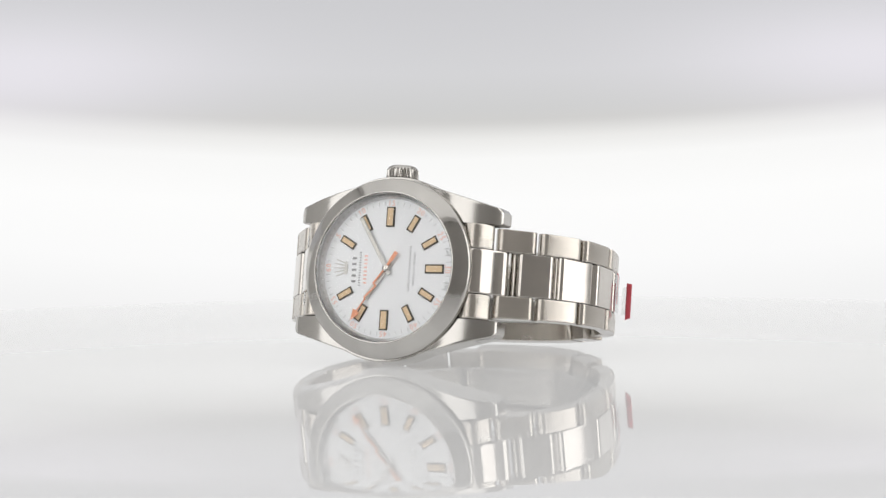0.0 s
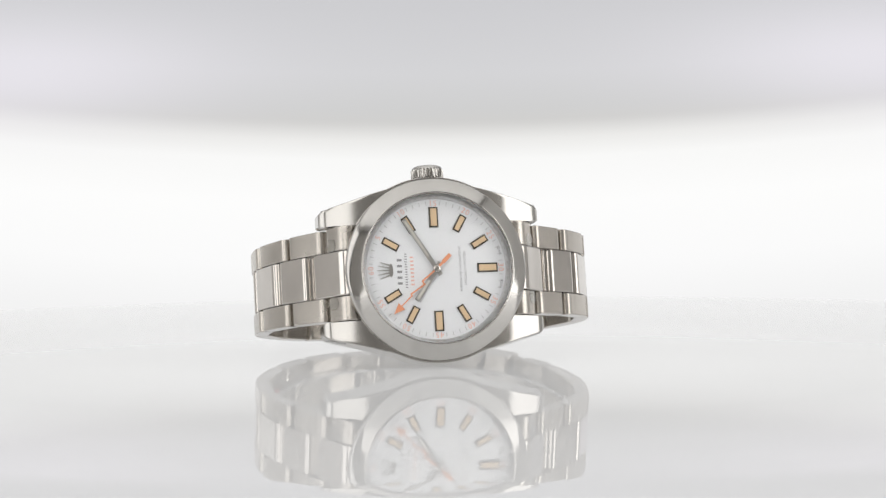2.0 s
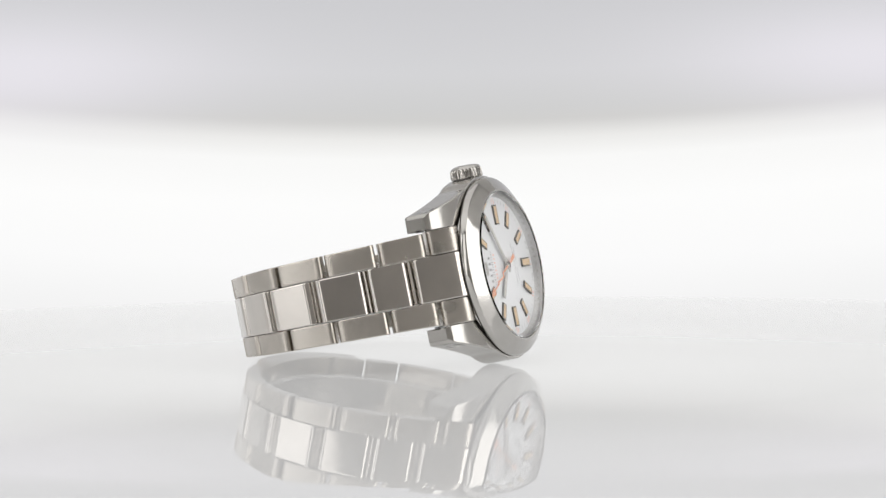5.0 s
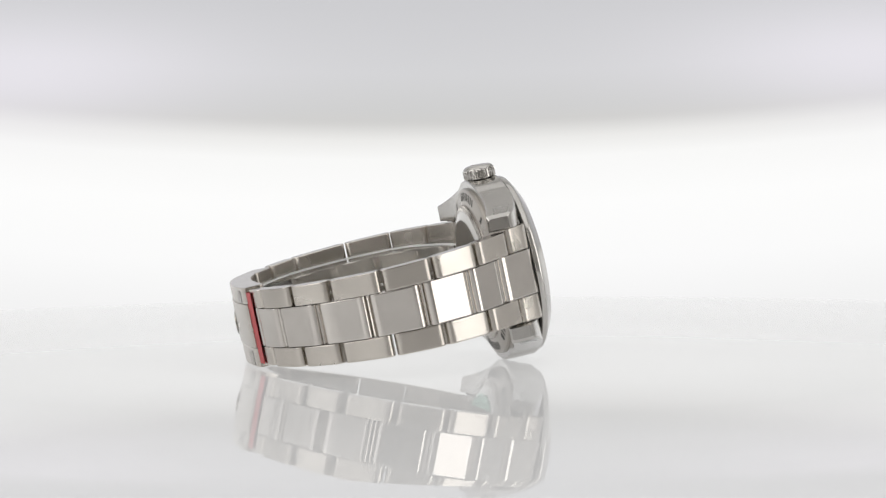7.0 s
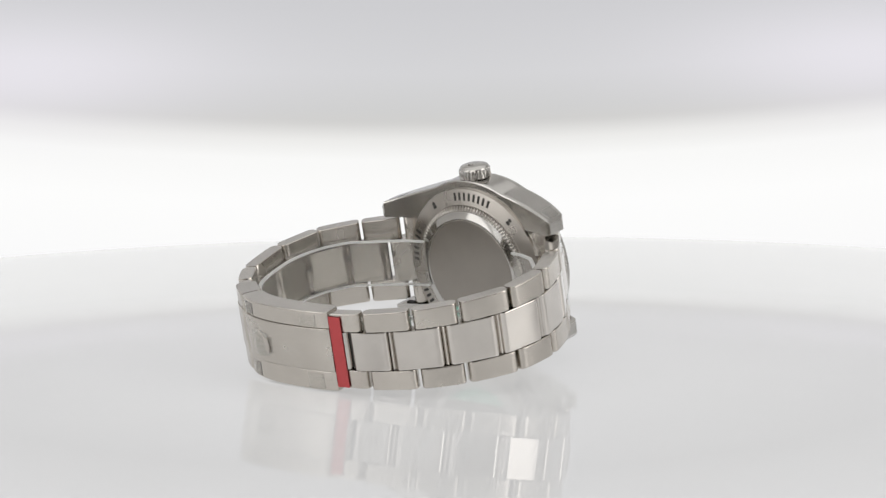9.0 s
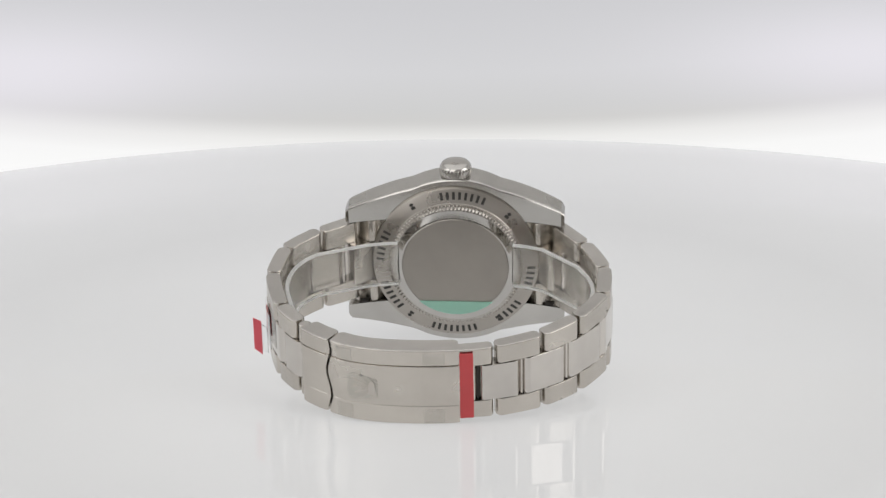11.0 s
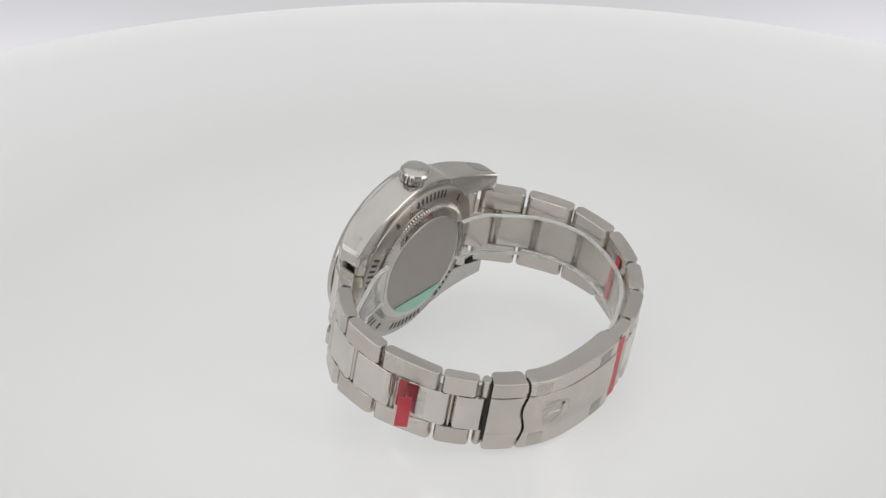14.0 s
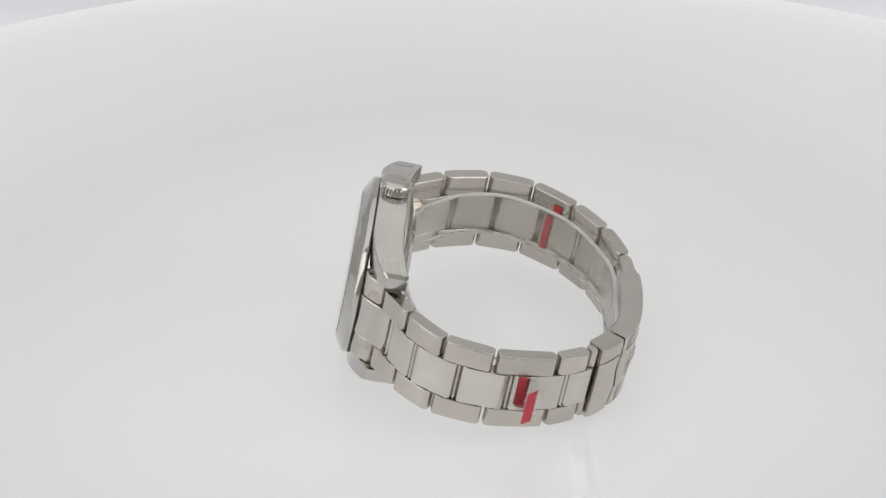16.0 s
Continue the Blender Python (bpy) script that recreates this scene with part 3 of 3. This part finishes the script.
LEFT_OUTER = [near(-22.0, -6.6), near(-29.6, -14.6), near(-34.4, -24.9), near(-34.2, -36.3), near(-28.7, -46.6), near(-21.5, -53.9), near(-11.6, -58.6)]
LEFT_MID = [near(-25.0, -9.6), near(-31.0, -17.0), near(-34.9, -27.8), near(-33.4, -39.4), near(-26.6, -49.4), near(-17.6, -56.2), near(-8.6, -59.6)]
RIGHT_OUTER = [near(22.0, -5.7), near(29.7, -11.5), near(36.0, -19.2), near(38.3, -30), near(35.2, -43.2), near(30.5, -50.2)]
RIGHT_MID = [near(25.0, -8.3), near(32.0, -13.9), near(37.3, -22.6), near(38.3, -33.5), near(33.8, -45.6), near(29.1, -51.5)]
CLASP_A, CLASP_B, CLASP_C = near(-4.2, -60.4), near(22.8, -56.6), near(28.6, -52.0)


def inner_edge(s):
    return 4.0 + 0.75 * (half_width(s) - 7.95) / 2.0


def brush_inside(ob):
    """The side of a polished link that faces the wrist is brushed."""
    me = ob.data
    me.materials.append(BRUSHED)
    xs = [v.co.x for v in me.vertices]
    unit = 0.001 if max(map(abs, xs)) < 0.5 else 1.0
    for p in me.polygons:
        d = Vector((-p.center.x, 0, -30 * unit - p.center.z)).normalized()
        if p.normal.dot(d) > 0.6:
            p.material_index = 1


def polish_sides(ob):
    """The narrow sides of the links and of the clasp are polished."""
    ob.data.materials.append(SIDE_STEEL)
    for p in ob.data.polygons:
        if abs(p.normal.y) > 0.8:
            p.material_index = len(ob.data.materials) - 1


def build_bracelet():
    g = 0.12
    def row(outer, mid, sign):
        outer, mid = list(outer), list(mid)
        for k, (a, b) in enumerate(zip(mid, mid[1:])):
            lo, hi = (a, b) if a < b else (b, a)
            bm = bmesh.new()
            link(bm, lo + (1.15 if sign > 0 else 0.15), hi - (0.15 if sign > 0 else 1.15), lambda s: -inner_edge(s), lambda s: inner_edge(s), 2.9, 0.16, 0.05, 0.12, straight=0.93)
            centre = part("centre_link", bm, POLISHED, WATCH, "polished steel centre link")
            brush_inside(centre)
            bm = bmesh.new()
            at = lo - 0.1 if sign > 0 else hi - 1.1
            link(bm, at, at + 1.2, lambda s: -inner_edge(s) + 0.1, lambda s: inner_edge(s) - 0.1, 2.6, -0.2, 0.22, 0.12)
            part("hinge_barrel", bm, POLISHED, centre)
            if k + 1 < len(outer):
                a, b = sorted((outer[k], outer[k + 1]))
                for y0, y1 in ((lambda s: inner_edge(s) + g, half_width), (lambda s: -half_width(s), lambda s: -inner_edge(s) - g)):
                    bm = bmesh.new()
                    link(bm, a + 0.52, b - 0.46, y0, y1, 3.0, 0.1, 0.12, 0.16, straight=0.7)
                    polish_sides(part("outer_link", bm, BRUSHED, centre, "brushed steel outer link"))
    row(LEFT_OUTER, LEFT_MID, 1)
    row(RIGHT_OUTER, RIGHT_MID, -1)
    # end links between the lugs
    for end in (0, 1):
        total = float(ARC[-1])
        a, b, c = (0.0, LEFT_OUTER[0], LEFT_MID[0]) if end == 0 else (RIGHT_OUTER[0], total, RIGHT_MID[0])
        bm = bmesh.new()
        lo, hi = (0.0, c - 0.2) if end == 0 else (c + 0.75, total)
        link(bm, lo, hi, lambda s: -4.75, lambda s: 4.75, 5.0, 0.12, 0.1, 0.2)
        e = part("end_link", bm, POLISHED, WATCH, "polished steel end link between the lugs")
        brush_inside(e)
        for y0, y1 in ((4.87, 10.12), (-10.12, -4.87)):
            bm = bmesh.new()
            lo, hi = (0.0, b - 0.2) if end == 0 else (a + 0.2, total)
            link(bm, lo, hi, lambda s: y0, lambda s: y1, 5.8, -0.15, 0.1, 0.2)
            part("end_link_shoulder", bm, BRUSHED, e, "brushed steel shoulder")
            bm = bmesh.new()
            mid = hi - 1.9 if end == 0 else lo + 1.9
            p, nor = on_loop(mid)
            m = Matrix.Translation((p.x, (y0 + y1) / 2 + (-1.4 if y0 > 0 else 1.4), p.y)) @ Vector((nor.x, 0, nor.y)).to_track_quat("Z", "Y").to_matrix().to_4x4()
            prism(bm, [(1.5 * math.cos(t), 1.5 * math.sin(t)) for t in [math.pi * q / 12 for q in range(24)]], 0.0, 0.06, m)
            part("round_sticker", bm, FILM, e, "small round clear sticker")
    # short pieces that join the clasp
    def stub(s0, s1, mid0, mid1, proud):
        for y0, y1 in ((lambda s: inner_edge(s) + g, lambda s: half_width(s) - 0.1), (lambda s: -half_width(s) + 0.1, lambda s: -inner_edge(s) - g)):
            bm = bmesh.new()
            link(bm, s0, s1, y0, y1, 2.8, proud, 0.05, 0.16)
            polish_sides(part("half_link", bm, BRUSHED, WATCH, "short brushed steel link at the clasp"))
        if mid1 > mid0:
            bm = bmesh.new()
            link(bm, mid0, mid1, lambda s: -inner_edge(s), lambda s: inner_edge(s), 2.8, proud, 0.05, 0.12)
            part("half_link", bm, POLISHED, WATCH, "short polished steel link at the clasp")
    stub(LEFT_OUTER[-1] + 0.3, CLASP_A + 1.0, LEFT_MID[-1] + 0.65, CLASP_A + 1.0, 0.05)
    stub(CLASP_C + 0.2, RIGHT_OUTER[-1] - 0.3, 0, 0, -0.1)
    # dark strip put in for the shade between two centre links
    bm = bmesh.new()
    link(bm, LEFT_MID[-1] - 0.6, LEFT_MID[-1] + 1.2, lambda s: -3.9, lambda s: 3.9, 2.2, -0.9, 0.0, 0.1)
    part("link_gap_shade", bm, GAP_SHADE, WATCH, "dark strip standing for the shade in the slot between two links")


build_bracelet()


def build_clasp():
    bm = bmesh.new()
    rows = ((-4.55, 4.85),)
    for y0, y1 in rows:
        link(bm, CLASP_A, CLASP_B - 0.28, lambda s: y0, lambda s: y1, 1.2, 0.95, 0.1, 0.15, True, None, wave)
    cover = part("clasp_cover", bm, BRUSHED, WATCH, "brushed steel folding clasp cover", 25)
    for y0, y1 in ((4.9, 8.5), (-8.85, -4.6)):
        bm = bmesh.new()
        link(bm, CLASP_A, CLASP_B - 0.28, lambda s: y0, lambda s: y1, 3.9, 0.78, 0.1, 0.18, True, None, wave)
        polish_sides(part("clasp_side", bm, BRUSHED, cover, "polished clasp edge"))
        for a, b in ((CLASP_A + 2.5, CLASP_A + 8.0), (CLASP_B - 6.0, CLASP_B - 1.5)):
            bm = bmesh.new()
            link(bm, a, b, lambda s: y0 + 0.3, lambda s: y1 - 0.8, 0.02, 0.87, 0.0, 0.005, True)
            part("protective_film", bm, FILM, cover, "clear film on the clasp edge")
    bm = bmesh.new()
    for y0, y1 in rows:
        link(bm, CLASP_B + 0.28, CLASP_C, lambda s: y0, lambda s: y1, 1.2, 0.9, 0.05, 0.15, True, wave, None)
    lever = part("clasp_lever", bm, BRUSHED, WATCH, "brushed steel clasp lever", 25)
    for y0, y1 in ((4.9, 8.45), (-8.8, -4.6)):
        bm = bmesh.new()
        link(bm, CLASP_B + 0.28, CLASP_C, lambda s: y0, lambda s: y1, 3.9, 0.74, 0.05, 0.18, True, wave, None)
        polish_sides(part("lever_side", bm, BRUSHED, lever))
    # two dark bars put in for the shade in the clasp's gaps
    bm = bmesh.new()
    link(bm, CLASP_B - 1.5, CLASP_B + 1.5, lambda s: -7.6, lambda s: 7.6, 2.4, -0.3, 0.0, 0.1)
    part("split_gap_shade", bm, GAP_SHADE, lever, "dark bar standing for the shade in the split between cover and lever")
    bm = bmesh.new()
    link(bm, CLASP_C - 1.5, CLASP_C + 1.2, lambda s: -7.6, lambda s: 7.8, 2.6, -0.7, 0.0, 0.1)
    part("lever_gap_shade", bm, GAP_SHADE, lever, "dark bar standing for the shade in the gap at the lever's end")
    # emblem: rays that open towards the lever, on a rounded foot
    p, nor = on_loop(near(15.6, -59.3))
    tan = Vector((-nor.y, nor.x))
    m = Matrix(((tan.x, 0, nor.x, p.x + nor.x * 1.0), (0, 1, 0, -0.6), (tan.y, 0, nor.y, p.y + nor.y * 1.0), (0, 0, 0, 1)))
    bm = bmesh.new()
    for k in range(5):
        a = radians(-40 + 20 * k)
        bar(bm, 1.0, 4.9 - 0.2 * abs(k - 2), -0.2, 0.2, -0.05, 0.15, m @ Matrix.Translation((-2.6, 0, 0)) @ Matrix.Rotation(a, 4, "Z"), 0.08)
    prism(bm, [(-2.2 + 0.75 * math.cos(t), 1.7 * math.sin(t)) for t in [math.pi * q / 10 for q in range(20)]], -0.05, 0.26, m)
    part("clasp_emblem", bm, BRUSHED, cover, "raised polished emblem")
    bm = bmesh.new()
    prism(bm, [(-3.4, -1.8), (-2.4, -2.3), (1.8, -3.2), (2.9, -2.6), (3.2, 0), (2.9, 2.6), (1.8, 3.2), (-2.4, 2.3), (-3.4, 1.8)], 0.04, 0.10, m)
    part("emblem_film", bm, FILM, cover, "clear film over the emblem")
    # folding blade inside the clasp
    bm = bmesh.new()
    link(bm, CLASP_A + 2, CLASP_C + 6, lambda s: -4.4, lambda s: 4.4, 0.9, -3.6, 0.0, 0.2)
    blade = part("clasp_blade", bm, SHADE_STEEL, WATCH, "folded steel blade inside the clasp")
    bm = bmesh.new()
    link(bm, CLASP_A - 1.5, CLASP_B + 3.5, lambda s: -3.6, lambda s: 3.6, 0.8, -2.4, 0.0, 0.2)
    part("inner_blade", bm, POLISHED, blade, "polished folding blade under the clasp cover")
    bm = bmesh.new()
    p, nor = on_loop(CLASP_A - 1.5)
    revolve(bm, [(0, -4.6), (0.75, -4.6), (0.85, -4.5), (0.85, 7.4), (0.75, 7.5), (0, 7.5)], 24, "y", (p.x - nor.x * 2.9, 0, p.y - nor.y * 2.9))
    part("blade_hinge", bm, POLISHED, blade, "small polished hinge barrel")


build_clasp()


def build_wrappings():
    def strip(name, s0, s1, y0, y1, off, label, mat=TAPE, thick=0.12):
        bm = bmesh.new()
        link(bm, s0, s1, lambda s: y0, lambda s: y1, thick - off, off, 0.0, 0.02, True)
        return part(name, bm, mat, WATCH, label)
    def sheet(name, s0, s1, y0, y1, o0, o1, label, mat):
        """A thin strip laid along the loop, from offset o0 to o1."""
        bm = bmesh.new()
        rings = []
        for k in range(9):
            s = s0 + (s1 - s0) * k / 8
            p, nor = on_loop(s)
            o = o0 + (o1 - o0) * k / 8
            rings.append([(p.x + nor.x * (o + d), y, p.y + nor.y * (o + d)) for y, d in ((y0, 0), (y1, 0), (y1, 0.1), (y0, 0.1))])
        loft(bm, rings)
        return part(name, bm, mat, WATCH, label)
    a = CLASP_A
    sheet("red_tape", a - 2.9, a - 0.1, -7.9, 7.5, 0.4, 0.4, "strip of red tape across the band beside the clasp", TAPE)
    r = near(37.6, -38.0)
    sheet("red_tape", r + 0.6, r + 2.6, -2.5, 4.3, 0.36, 0.36, "torn red tape on a centre link", TAPE)
    bm = bmesh.new()
    m = Matrix(((0.69, 0, 0.72, 40.05), (0, 1, 0, -1.5), (0.72, 0, -0.69, -38.9), (0, 0, 0, 1)))
    prism(bm, [(-1.4, -4.0), (1.45, -3.85), (1.45, 3.7), (-1.4, 4.1)], -0.05, 0.05, m)
    part("red_tape", bm, LOOSE_TAPE, WATCH, "loose red tape end standing off the band")
    bm = bmesh.new()
    prism(bm, [(-1.0, -3.0), (-0.9, 3.4), (-3.4, 3.2), (-3.4, -2.8)], -0.16, -0.08, m)
    part("clear_tape", bm, FILM, WATCH, "clear tape that holds the loose red end")
    sheet("clear_tape", r - 2.2, r + 5.4, -4.2, 3.9, 0.45, 0.45, "clear tape on the centre link", FILM)
    q = near(-31.9, -42.2)
    sheet("red_tape", q - 0.7, q + 1.4, -5.4, 3.7, -3.3, -3.3, "red tape on the inner face of the band", TAPE)
    sheet("red_tape", q + 0.9, q + 3.3, 4.7, 7.3, -3.35, -3.35, "red tape end on the inner face of the band", TAPE)
    # clear plastic band lining the loop, both ends tucked against the case back
    bm = bmesh.new()
    path = []
    for k in range(77):
        s = near(-27.5, -12.2) + (near(27.8, -10.2) - near(-27.5, -12.2)) * k / 76
        p, nor = on_loop(s)
        off = -4.7 - 0.25 * math.sin(k * 0.55)
        path.append(Vector((p.x + nor.x * off, p.y + nor.y * off)))
    path = [Vector((-12.6, -10.4)), Vector((-15.5, -10.9)), Vector((-19.0, -12.2))] + path[3:-3] + [Vector((19.0, -11.6)), Vector((15.5, -10.7)), Vector((12.6, -10.4))]
    rings = []
    for k, p in enumerate(path):
        d = (path[min(k + 1, len(path) - 1)] - path[max(k - 1, 0)]).normalized()
        nor = Vector((d.y, -d.x))
        rings.append([(p.x + nor.x * o, y, p.y + nor.y * o) for y, o in ((-4.4, 0.3), (5.4, 0.3), (5.4, 0.65), (-4.4, 0.65))])
    loft(bm, rings)
    f = part("plastic_band", bm, BAND, WATCH, "clear plastic protective band inside the bracelet", 60)
    f.visible_shadow = False
    for y0, y1 in ((5.4, 5.75), (-4.75, -4.4)):
        bm = bmesh.new()
        rings = []
        for k, p in enumerate(path):
            d = (path[min(k + 1, len(path) - 1)] - path[max(k - 1, 0)]).normalized()
            nor = Vector((d.y, -d.x))
            rings.append([(p.x + nor.x * o, y, p.y + nor.y * o) for y, o in ((y0, 0.02), (y1, 0.12), (y1, 0.83), (y0, 0.93))])
        loft(bm, rings)
        part("band_edge", bm, BAND_EDGE, f, "milky cut edge of the plastic").visible_shadow = False


build_wrappings()


# ---- what moves ----
def motions():
    times = [0.5 * k for k in range(33)]
    spin = [(t, pose(0, 0, 0, 0, 0, TURN * (t - 1.5))) for t in times]
    walk(WATCH, spin)
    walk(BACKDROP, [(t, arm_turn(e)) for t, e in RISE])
    walk(SECONDS, [(t, LEAN @ pose(0, 0, 0, 0, 0, 90 - (-56.2 + 6.0 * t))) for t in times])


motions()
